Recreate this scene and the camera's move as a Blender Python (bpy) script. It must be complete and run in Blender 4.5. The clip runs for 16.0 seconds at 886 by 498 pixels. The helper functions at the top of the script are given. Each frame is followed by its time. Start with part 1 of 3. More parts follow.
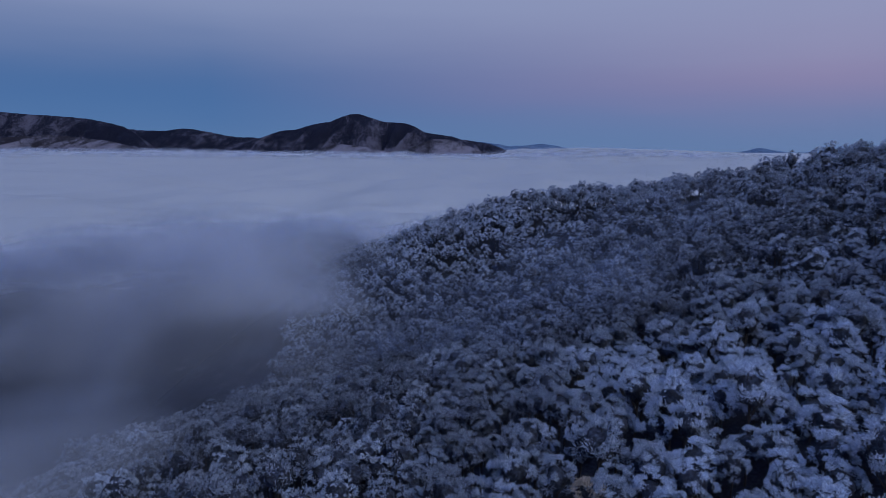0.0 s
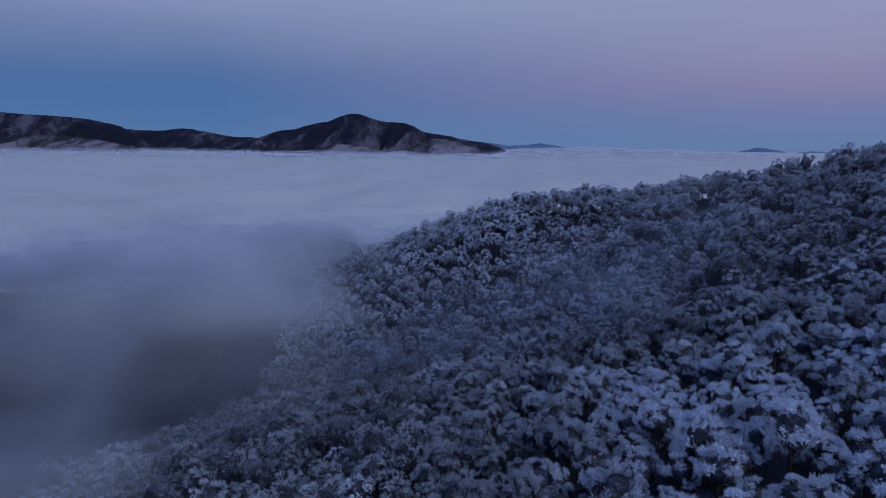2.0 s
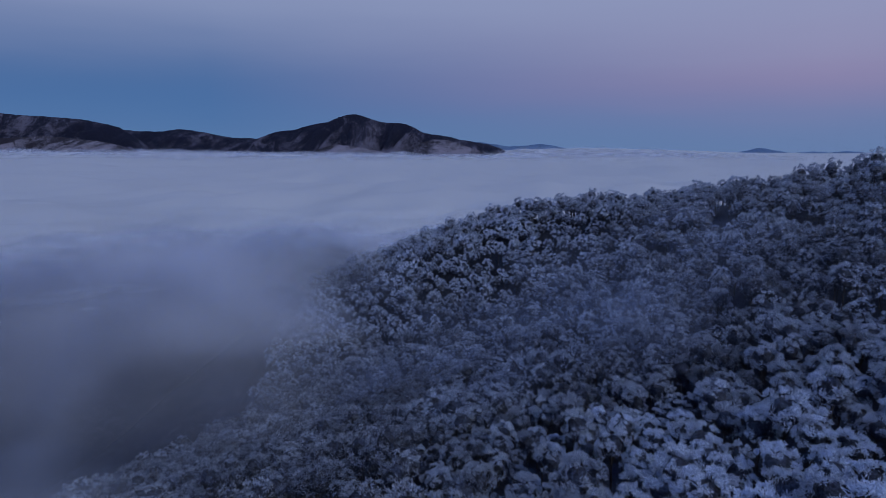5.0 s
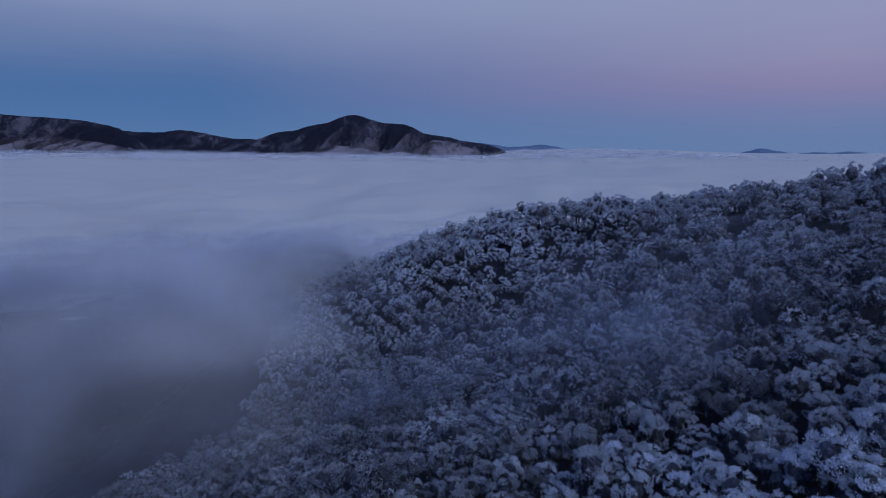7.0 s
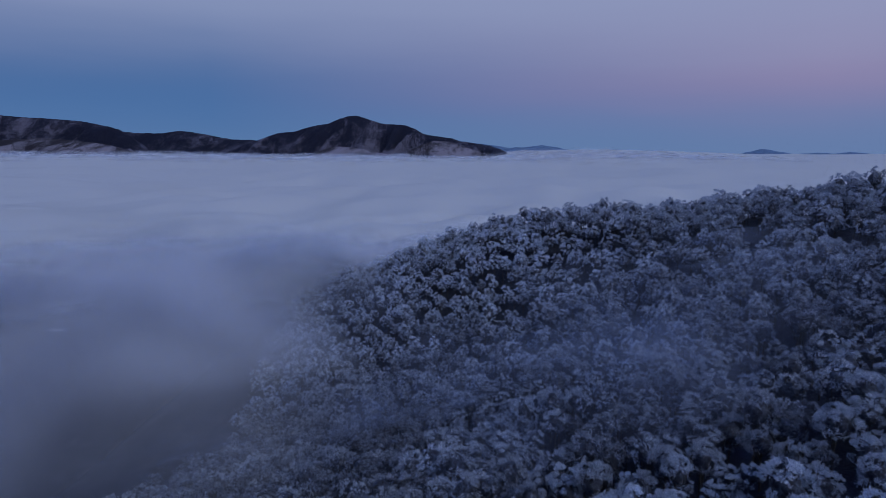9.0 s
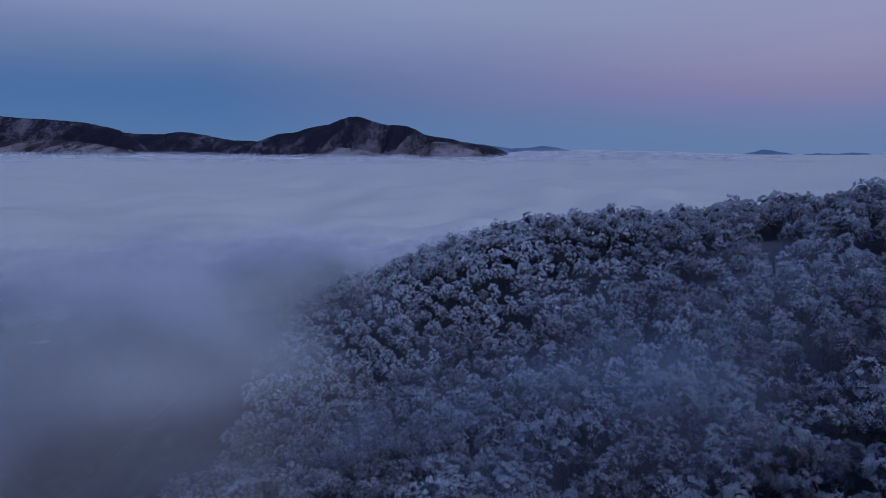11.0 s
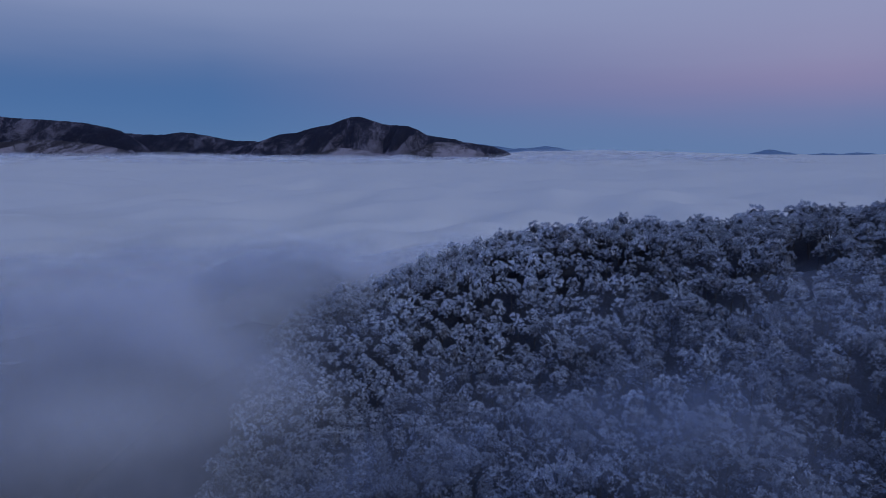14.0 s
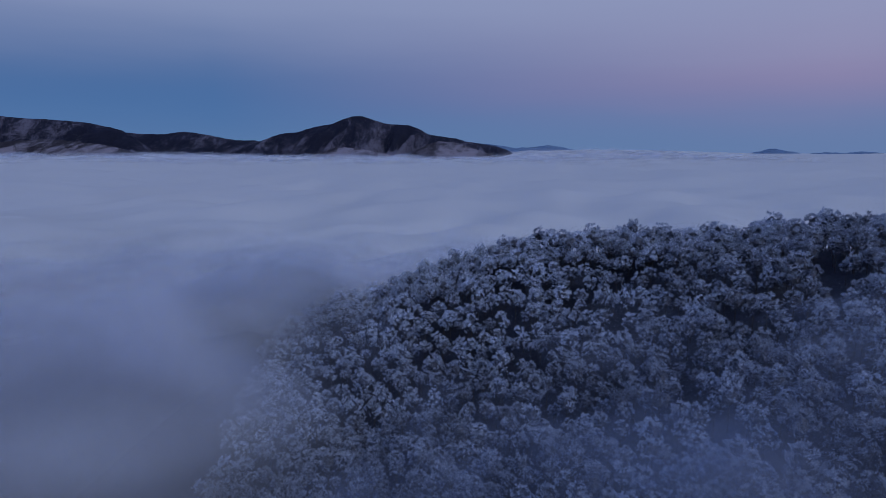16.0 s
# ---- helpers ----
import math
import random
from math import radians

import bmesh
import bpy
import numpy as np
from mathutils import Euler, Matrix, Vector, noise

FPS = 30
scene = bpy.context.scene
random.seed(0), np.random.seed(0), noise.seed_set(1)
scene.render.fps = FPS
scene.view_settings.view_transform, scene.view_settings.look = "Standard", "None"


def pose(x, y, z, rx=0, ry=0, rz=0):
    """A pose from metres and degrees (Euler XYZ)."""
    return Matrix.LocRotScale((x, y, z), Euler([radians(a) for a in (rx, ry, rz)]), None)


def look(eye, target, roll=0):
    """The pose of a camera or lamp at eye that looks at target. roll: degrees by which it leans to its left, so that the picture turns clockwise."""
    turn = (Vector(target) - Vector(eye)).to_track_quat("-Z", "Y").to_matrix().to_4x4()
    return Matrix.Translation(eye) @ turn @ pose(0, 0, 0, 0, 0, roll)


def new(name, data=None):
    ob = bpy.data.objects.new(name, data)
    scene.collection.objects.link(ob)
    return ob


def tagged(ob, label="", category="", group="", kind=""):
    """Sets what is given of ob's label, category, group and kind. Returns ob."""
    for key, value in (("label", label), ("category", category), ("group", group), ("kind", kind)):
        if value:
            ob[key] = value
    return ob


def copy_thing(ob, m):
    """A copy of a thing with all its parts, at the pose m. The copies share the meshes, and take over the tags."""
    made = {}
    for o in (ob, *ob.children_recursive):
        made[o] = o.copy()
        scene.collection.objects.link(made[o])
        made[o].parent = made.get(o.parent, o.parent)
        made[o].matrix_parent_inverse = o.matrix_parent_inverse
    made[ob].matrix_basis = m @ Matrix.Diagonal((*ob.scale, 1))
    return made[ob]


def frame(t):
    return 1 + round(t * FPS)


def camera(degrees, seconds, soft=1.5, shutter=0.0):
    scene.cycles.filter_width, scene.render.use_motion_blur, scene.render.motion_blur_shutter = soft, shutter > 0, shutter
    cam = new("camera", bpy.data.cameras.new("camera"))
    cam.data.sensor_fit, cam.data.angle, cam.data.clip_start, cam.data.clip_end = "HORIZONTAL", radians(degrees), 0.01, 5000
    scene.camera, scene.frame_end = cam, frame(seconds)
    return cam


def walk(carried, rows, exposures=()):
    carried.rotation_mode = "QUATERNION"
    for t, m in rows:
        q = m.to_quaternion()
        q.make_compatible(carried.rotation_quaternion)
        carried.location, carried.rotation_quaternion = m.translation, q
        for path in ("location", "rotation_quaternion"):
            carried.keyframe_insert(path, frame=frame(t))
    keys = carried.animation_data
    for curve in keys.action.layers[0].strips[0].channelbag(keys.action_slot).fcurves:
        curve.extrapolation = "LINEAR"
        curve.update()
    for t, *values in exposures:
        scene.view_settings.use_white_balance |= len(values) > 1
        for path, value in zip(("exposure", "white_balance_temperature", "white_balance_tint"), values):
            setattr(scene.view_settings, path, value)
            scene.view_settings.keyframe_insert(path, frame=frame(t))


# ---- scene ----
# The aerial camera: a level, slowly climbing flight over a frosted hillside.
cam = camera(72.0, 16.0, soft=0.8)
PATH = [
    (0, -0.98, -3.10, 99.31, 80.23, -0.10, 0.01),
    (1, -1.00, 3.11, 99.86, 80.21, -0.08, -0.05),
    (2, -0.97, 9.35, 100.40, 80.19, -0.07, -0.10),
    (3, -0.89, 15.62, 100.94, 80.19, -0.05, -0.12),
    (4, -0.79, 21.92, 101.49, 80.21, -0.03, -0.14),
    (5, -0.64, 28.26, 102.04, 80.23, -0.01, -0.14),
    (6, -0.48, 34.64, 102.60, 80.25, 0.00, -0.13),
    (7, -0.29, 41.05, 103.18, 80.28, 0.02, -0.10),
    (8, -0.09, 47.49, 103.80, 80.31, 0.04, -0.07),
    (9, 0.12, 53.96, 104.44, 80.34, 0.06, -0.03),
    (10, 0.33, 60.47, 105.13, 80.37, 0.07, 0.02),
    (11, 0.55, 67.02, 105.86, 80.39, 0.09, 0.08),
    (12, 0.75, 73.60, 106.64, 80.40, 0.11, 0.14),
    (13, 0.95, 80.21, 107.49, 80.40, 0.13, 0.21),
    (14, 1.12, 86.86, 108.39, 80.38, 0.14, 0.28),
    (15, 1.28, 93.54, 109.37, 80.35, 0.16, 0.36),
    (16, 1.41, 100.25, 110.43, 80.29, 0.18, 0.43),
]
walk(cam, [(t, pose(x, y, z, rx, ry, rz)) for t, x, y, z, rx, ry, rz in PATH])
rng = np.random.default_rng(7)
scene.cycles.transparent_max_bounces = 96  # many thin veils of fog lie behind one another


# ---------------------------------------------------------------- light
def srgb(r, g, b):
    """An sRGB colour (0 to 255) as linear RGBA."""
    return (*[((c / 255 + 0.055) / 1.055) ** 2.4 if c > 10 else c / 255 / 12.92 for c in (r, g, b)], 1.0)


def link(nt, a, b):
    nt.links.new(a, b)


def ramp(nt, value, stops, mode="B_SPLINE"):
    """A colour ramp over value; stops of (place, linear colour)."""
    r = nt.nodes.new("ShaderNodeValToRGB")
    r.color_ramp.interpolation = mode
    e = r.color_ramp.elements
    while len(e) < len(stops):
        e.new(0.5)
    for el, (place, colour) in zip(e, stops):
        el.position, el.color = place, colour
    link(nt, value, r.inputs[0])
    return r.outputs[0]


def maths(nt, op, a, b=None, c=None, clamp=False):
    n = nt.nodes.new("ShaderNodeMath")
    n.operation, n.use_clamp = op, clamp
    for i, v in enumerate((a, b, c)):
        if v is None:
            continue
        if isinstance(v, (int, float)):
            n.inputs[i].default_value = v
        else:
            link(nt, v, n.inputs[i])
    return n.outputs[0]


def mixed(nt, fac, a, b, mode="MIX"):
    n = nt.nodes.new("ShaderNodeMix")
    n.data_type, n.blend_type = "RGBA", mode
    for sock, v in ((n.inputs["Factor"], fac), (n.inputs[6], a), (n.inputs[7], b)):
        if isinstance(v, (int, float, tuple)):
            sock.default_value = v
        else:
            link(nt, v, sock)
    return n.outputs[2]


def noise_tex(nt, vector, scale, detail=4.0, rough=0.55, distortion=0.0):
    n = nt.nodes.new("ShaderNodeTexNoise")
    n.inputs["Scale"].default_value = scale
    n.inputs["Detail"].default_value = detail
    n.inputs["Roughness"].default_value = rough
    n.inputs["Distortion"].default_value = distortion
    if vector is not None:
        link(nt, vector, n.inputs["Vector"])
    return n.outputs[0]


def stretched(nt, vector, sx, sy, sz, rot=(0, 0, 0)):
    n = nt.nodes.new("ShaderNodeMapping")
    n.inputs["Scale"].default_value = (sx, sy, sz)
    n.inputs["Rotation"].default_value = rot
    link(nt, vector, n.inputs["Vector"])
    return n.outputs[0]


# Dusk sky: the blue band of the earth's shadow, the pink belt over it, grey-lavender above,
# and the afterglow behind the camera.
world = bpy.data.worlds.new("world")
scene.world = world
world.use_nodes = True
nt = world.node_tree
nt.nodes.clear()
SKY_STRENGTH = 1.0
co = nt.nodes.new("ShaderNodeTexCoord").outputs["Generated"]
sep = nt.nodes.new("ShaderNodeSeparateXYZ")
link(nt, co, sep.inputs[0])
wob = maths(nt, "MULTIPLY_ADD", noise_tex(nt, stretched(nt, co, 2.0, 2.0, 14.0), 1.4, 3.0), 0.03, -0.015)
up = maths(nt, "ADD", maths(nt, "ADD", sep.outputs[2], wob), 0.0, clamp=True)
# sine of the elevation, 0 to 0.4, spread over the ramp
lift = maths(nt, "MULTIPLY", up, 2.5, clamp=True)
blue_side = ramp(nt, lift, [(0.0, srgb(88, 121, 166)), (0.12, srgb(75, 112, 163)), (0.24, srgb(72, 107, 158)),
                            (0.36, srgb(102, 122, 166)), (0.5, srgb(130, 144, 182)), (0.75, srgb(140, 155, 190)), (1.0, srgb(124, 144, 188))])
pink_side = ramp(nt, lift, [(0.0, srgb(98, 124, 168)), (0.1, srgb(108, 124, 168)), (0.2, srgb(135, 128, 168)),
                            (0.3, srgb(140, 139, 176)), (0.5, srgb(143, 150, 186)), (0.75, srgb(140, 154, 190)), (1.0, srgb(124, 144, 188))])
side = maths(nt, "MULTIPLY_ADD", sep.outputs[0], 1.15, 0.40, clamp=True)
front = mixed(nt, side, blue_side, pink_side)
back = ramp(nt, lift, [(0.0, srgb(156, 142, 166)), (0.15, srgb(160, 154, 180)), (0.4, srgb(146, 158, 192)), (1.0, srgb(124, 144, 188))])
behind = maths(nt, "MULTIPLY_ADD", sep.outputs[1], -1.2, 0.1, clamp=True)
sky = mixed(nt, behind, front, back)
over = nt.nodes.new("ShaderNodeMapRange")
over.interpolation_type = "SMOOTHSTEP"
over.inputs["From Min"].default_value, over.inputs["From Max"].default_value = 0.30, 0.85
link(nt, sep.outputs[2], over.inputs["Value"])
sky = mixed(nt, over.outputs[0], sky, srgb(64, 98, 168))
bg = nt.nodes.new("ShaderNodeBackground")
bg.inputs["Strength"].default_value = SKY_STRENGTH
link(nt, sky, bg.inputs["Color"])
wout = nt.nodes.new("ShaderNodeOutputWorld")
link(nt, bg.outputs[0], wout.inputs[0])

# The last light from behind and to the side: very wide and weak.
sun = new("sun", bpy.data.lights.new("sun", "SUN"))
sun.data.energy, sun.data.angle, sun.data.color = 0.98, radians(22), (0.88, 0.93, 1.0)
sun.matrix_world = look((0, 0, 0), (-0.55, 0.6, -0.85))


# ---------------------------------------------------------------- materials
def material(name, rough=0.9):
    m = bpy.data.materials.new(name)
    m.use_nodes = True
    b = m.node_tree.nodes["Principled BSDF"]
    b.inputs["Roughness"].default_value = rough
    b.inputs["Specular IOR Level"].default_value = 0.2
    return m, m.node_tree, b


def attribute(nt, name):
    n = nt.nodes.new("ShaderNodeAttribute")
    n.attribute_name = name
    return n.outputs["Fac"]


def frost_material(name, rime, twig):
    """Rime on fine twigs: pale, with bare bark where the rime is thin; tone is each tree's own share of rime, with its
    region's brightness put in.
    """
    m, nt, b = material(name, 0.8)
    geo = nt.nodes.new("ShaderNodeNewGeometry")
    obj = nt.nodes.new("ShaderNodeObjectInfo")
    own = nt.nodes.new("ShaderNodeSeparateColor")
    link(nt, obj.outputs["Color"], own.inputs[0])
    tone = maths(nt, "ADD", attribute(nt, "tone"), own.outputs[0])
    isl = geo.outputs["Random Per Island"]
    # the outer tips carry the rime, inner twigs stay barer; low sprays are darkened as crown shade
    bare = maths(nt, "MULTIPLY_ADD", attribute(nt, "rime_shading"), -1.0, maths(nt, "MULTIPLY_ADD", tone, -0.5, 1.0))
    share = maths(nt, "MULTIPLY_ADD", maths(nt, "SUBTRACT", isl, bare), 2.2, 0.5, clamp=True)
    pale = mixed(nt, isl, rime, (rime[0] * 0.52, rime[1] * 0.56, rime[2] * 0.66, 1))
    # low tone mixes in bark: thin rime, and the dimness painted over the ravine
    pale = mixed(nt, maths(nt, "MULTIPLY_ADD", tone, 0.68, 0.32, clamp=True), twig, pale)
    link(nt, mixed(nt, share, twig, pale), b.inputs["Base Color"])
    return m


RIME = frost_material("rime_on_twigs", (0.76, 0.84, 0.98, 1), (0.034, 0.040, 0.068, 1))
RIME_TAN = frost_material("rime_on_dry_leaves", (0.70, 0.60, 0.50, 1), (0.20, 0.12, 0.07, 1))

BARK, nt, b = material("dark_bark")
tc = nt.nodes.new("ShaderNodeTexCoord").outputs["Object"]
n1 = noise_tex(nt, stretched(nt, tc, 3, 3, 0.6), 2.0, 6)
link(nt, ramp(nt, n1, [(0.3, (0.025, 0.022, 0.022, 1)), (0.6, (0.07, 0.062, 0.06, 1)), (0.8, (0.12, 0.12, 0.14, 1))]), b.inputs["Base Color"])
bump = nt.nodes.new("ShaderNodeBump")
bump.inputs["Strength"].default_value = 0.5
link(nt, n1, bump.inputs["Height"])
link(nt, bump.outputs[0], b.inputs["Normal"])



def twig_shade_material(name, dark, middle, pale, scale):
    """A tangle of inner twigs on a solid mass: shade in the gaps painted dark, grey bark and some rime."""
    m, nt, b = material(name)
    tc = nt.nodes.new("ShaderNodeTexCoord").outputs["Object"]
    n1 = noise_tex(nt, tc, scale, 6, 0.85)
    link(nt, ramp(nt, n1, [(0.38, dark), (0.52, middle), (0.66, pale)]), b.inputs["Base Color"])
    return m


# the near-black stops are painted shade between the twigs
TWIG_SHADE = twig_shade_material("bare_twigs_and_shade", (0.010, 0.012, 0.020, 1), (0.036, 0.042, 0.066, 1), (0.15, 0.18, 0.26, 1), 2.6)
RIMED_TWIG_SHADE = twig_shade_material("rimed_twigs_and_shade", (0.014, 0.016, 0.026, 1), (0.07, 0.08, 0.115, 1), (0.34, 0.38, 0.48, 1), 1.5)

GROUND, nt, b = material("leaf_litter")
tc = nt.nodes.new("ShaderNodeTexCoord").outputs["Object"]
n1 = noise_tex(nt, tc, 0.12, 6)
n2 = noise_tex(nt, tc, 1.6, 5)
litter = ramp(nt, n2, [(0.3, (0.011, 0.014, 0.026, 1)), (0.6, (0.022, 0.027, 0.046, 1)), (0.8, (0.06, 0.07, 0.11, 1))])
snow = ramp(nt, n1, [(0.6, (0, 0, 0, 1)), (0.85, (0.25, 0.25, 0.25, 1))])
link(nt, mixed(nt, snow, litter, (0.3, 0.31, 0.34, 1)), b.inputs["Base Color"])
bump = nt.nodes.new("ShaderNodeBump")
bump.inputs["Distance"].default_value = 0.4
link(nt, n2, bump.inputs["Height"])
link(nt, bump.outputs[0], b.inputs["Normal"])


def mountain_material(name, frost_low, frost_high, amount, dark=(0.030, 0.026, 0.034, 1), pale=(0.27, 0.25, 0.31, 1)):
    """Bare winter forest on a far mountain: dark woods with rime in patches, most of it near the fog."""
    m, nt, b = material(name)
    tc = nt.nodes.new("ShaderNodeTexCoord").outputs["Object"]
    sep = nt.nodes.new("ShaderNodeSeparateXYZ")
    link(nt, tc, sep.inputs[0])
    patch = noise_tex(nt, stretched(nt, tc, 1.0, 0.55, 0.8, (0, 0, 0.5)), 0.016, 6, 0.66, 0.6)
    grain = noise_tex(nt, tc, 0.12, 4, 0.8)
    tall = nt.nodes.new("ShaderNodeMapRange")
    tall.inputs["From Min"].default_value, tall.inputs["From Max"].default_value = frost_low, frost_high
    tall.inputs["To Min"].default_value, tall.inputs["To Max"].default_value = amount, 0.0
    link(nt, sep.outputs[2], tall.inputs["Value"])
    cover = maths(nt, "ADD", maths(nt, "MULTIPLY_ADD", attribute(nt, "gully"), 0.17, patch), tall.outputs[0])
    cover = maths(nt, "MULTIPLY_ADD", maths(nt, "ADD", cover, maths(nt, "MULTIPLY", grain, 1.3)), 4.2, -5.05, clamp=True)
    woods = ramp(nt, grain, [(0.35, (dark[0] * 0.45, dark[1] * 0.45, dark[2] * 0.5, 1)), (0.65, (dark[0] * 1.6, dark[1] * 1.6, dark[2] * 1.6, 1))])
    link(nt, mixed(nt, cover, woods, pale), b.inputs["Base Color"])
    bump = nt.nodes.new("ShaderNodeBump")
    bump.inputs["Distance"].default_value = 8.0
    link(nt, grain, bump.inputs["Height"])
    link(nt, bump.outputs[0], b.inputs["Normal"])
    return m


# dark woods whose blue cast is air haze mixed into their colour
MOUNTAIN = mountain_material("hazed_winter_woods", 40, 150, 0.08, dark=(0.013, 0.015, 0.032, 1), pale=(0.14, 0.135, 0.19, 1))
FOOTHILL = mountain_material("rimed_woods_far", 20, 220, 0.17)
# the blue of these hills is distance haze painted into the base colour
HAZED_HILL = mountain_material("hazed_far_hills", 0, 10, 0.0, dark=(0.12, 0.20, 0.34, 1), pale=(0.18, 0.28, 0.44, 1))


def fog_material(name, scale, low, high, swells=0.0, detail=2.0, white=(0.57, 0.67, 0.81, 1), stretch=(1, 1, 2.2)):
    """Thin fog: a lit veil whose cover is the sheet's own density times drifting wisps."""
    m = bpy.data.materials.new(name)
    m.use_nodes = True
    nt = m.node_tree
    nt.nodes.clear()
    tc = nt.nodes.new("ShaderNodeTexCoord").outputs["Object"]
    big = noise_tex(nt, stretched(nt, tc, *stretch), scale, detail, 0.45, 0.3)
    wisp = nt.nodes.new("ShaderNodeMapRange")
    wisp.interpolation_type = "SMOOTHSTEP"
    wisp.inputs["From Min"].default_value, wisp.inputs["From Max"].default_value = low, high
    link(nt, big, wisp.inputs["Value"])
    d = attribute(nt, "fog_cover")
    # dense fog hides its own wisps, thin fog breaks up into them
    thick = maths(nt, "POWER", d, 0.6)
    part_in = maths(nt, "MULTIPLY_ADD", wisp.outputs[0], maths(nt, "SUBTRACT", 1.0, thick), thick)
    cover = maths(nt, "MULTIPLY", d, maths(nt, "MULTIPLY_ADD", maths(nt, "MULTIPLY", wisp.outputs[0], 1.0), 0.6, maths(nt, "MULTIPLY", part_in, 0.4)), clamp=True)
    cover = maths(nt, "MAXIMUM", cover, maths(nt, "MULTIPLY_ADD", d, 4.0, -3.0))
    swell = nt.nodes.new("ShaderNodeBump")
    swell.inputs["Distance"].default_value = 14.0
    swell.inputs["Strength"].default_value = swells
    link(nt, noise_tex(nt, stretched(nt, tc, 0.5, 1.0, 1.0), 0.007, 2, 0.4, 0.5), swell.inputs["Height"])
    dif = nt.nodes.new("ShaderNodeBsdfDiffuse")
    link(nt, swell.outputs[0], dif.inputs["Normal"])
    dif.inputs["Color"].default_value = white
    trl = nt.nodes.new("ShaderNodeBsdfTranslucent")
    trl.inputs["Color"].default_value = white
    body = nt.nodes.new("ShaderNodeMixShader")
    body.inputs[0].default_value = 0.36
    link(nt, dif.outputs[0], body.inputs[1])
    link(nt, trl.outputs[0], body.inputs[2])
    clear = nt.nodes.new("ShaderNodeBsdfTransparent")
    both = nt.nodes.new("ShaderNodeMixShader")
    link(nt, cover, both.inputs[0])
    link(nt, clear.outputs[0], both.inputs[1])
    link(nt, body.outputs[0], both.inputs[2])
    out = nt.nodes.new("ShaderNodeOutputMaterial")
    link(nt, both.outputs[0], out.inputs[0])
    return m


FOG_SEA = fog_material("fog_sea", 0.014, 0.30, 0.68, 0.55, white=(0.83, 0.845, 0.885, 1))
FOG = fog_material("fog", 0.012, 0.20, 0.78, detail=1.5, white=(0.70, 0.73, 0.825, 1))
# the mist is coloured darker than the fog to hold the ravine's shade
MIST = fog_material("thin_mist", 0.026, 0.45, 0.70, detail=4.0, white=(0.47, 0.52, 0.67, 1))


# ---------------------------------------------------------------- shape of the land
def softplus(v):
    return np.logaddexp(0, v)


def smooth(a, b, v):
    t = np.clip((v - a) / (b - a), 0, 1)
    return t * t * (3 - 2 * t)


def canopy(x, y):
    """Height of the treetops: a slope rising to the right, a ravine across it and a spur beyond."""
    slope = 61.4 + 0.2854 * x - 0.0004 * np.minimum(x, 250) ** 2 + 0.0817 * (np.minimum(y, 420) - 200)
    ravine = 59.5 / (1 + np.exp((x - 82.5) / 40.4)) * np.exp(-(((y - 280.4 + 0.2855 * x) / 127.7) ** 2))
    crest = 389 - 0.3 * x - 0.0026 * x * x
    crest = np.maximum(crest, 236)
    slope = slope + 4.5 * smooth(140, 185, x) * smooth(190, 235, y) + 5 * np.exp(-(((x - 48) / 45) ** 2)) * smooth(320, 375, y)
    second = 83 + 0.2 * (x - 190) - 0.012 * (y - 345) ** 2
    return np.maximum(slope - ravine - 0.443 * 12 * softplus((y - crest) / 12), np.where(x > 140, second, -200))


def waves(x, y, seed, size, octaves=4):
    """Smooth value noise by summed sines, about -1 to 1."""
    r = np.random.default_rng(seed)
    total, amp, norm = np.zeros_like(x, dtype=float), 1.0, 0.0
    for _ in range(octaves):
        for _ in range(5):
            a, ph, k = r.uniform(0, 2 * math.pi), r.uniform(0, 2 * math.pi), r.uniform(0.7, 1.4) * 2 * math.pi / size
            total = total + amp * np.sin(k * (x * math.cos(a) + y * math.sin(a)) + ph + 0.8 * np.sin(0.43 * k * (y - x) + 2 * ph))
        norm += amp * 2.2
        amp, size = amp * 0.5, size * 0.47
    return total / norm


TREE_RISE = 12.0


def ground_height(x, y):
    z = canopy(x, y) - TREE_RISE + 1.2 * waves(x, y, 3, 60)
    r = np.sqrt((x - 60) ** 2 + (y - 200) ** 2)
    far = smooth(420, 1100, r)
    return z * (1 - far) + (-75 + 12 * waves(x, y, 5, 900)) * far


def grid_mesh(name, xs, ys, height, mat, attributes=None, smooth_shade=True):
    """A height field over the lines xs and ys as one mesh."""
    X, Y = np.meshgrid(xs, ys)
    Z = height(X, Y)
    nx, ny = len(xs), len(ys)
    verts = np.stack([X.ravel(), Y.ravel(), Z.ravel()], 1)
    i = np.arange(nx * ny).reshape(ny, nx)
    faces = np.stack([i[:-1, :-1], i[:-1, 1:], i[1:, 1:], i[1:, :-1]], -1).reshape(-1, 4)
    me = mesh_from_arrays(name, verts, faces, mat, smooth_shade)
    for key, fn in (attributes or {}).items():
        me.attributes.new(key, "FLOAT", "POINT").data.foreach_set("value", fn(X, Y, Z).ravel().astype(np.float32))
    return me


def mesh_from_arrays(name, verts, faces, mat, smooth_shade=False):
    """A mesh out of arrays of corners and of faces that all have as many corners."""
    me = bpy.data.meshes.new(name)
    n, k = faces.shape
    me.vertices.add(len(verts))
    me.vertices.foreach_set("co", verts.astype(np.float32).ravel())
    me.loops.add(n * k)
    me.loops.foreach_set("vertex_index", faces.astype(np.int32).ravel())
    me.polygons.add(n)
    me.polygons.foreach_set("loop_start", np.arange(0, n * k, k, dtype=np.int32))
    me.polygons.foreach_set("use_smooth", np.full(n, smooth_shade))
    me.update(calc_edges=True)
    me.materials.append(mat)
    return me


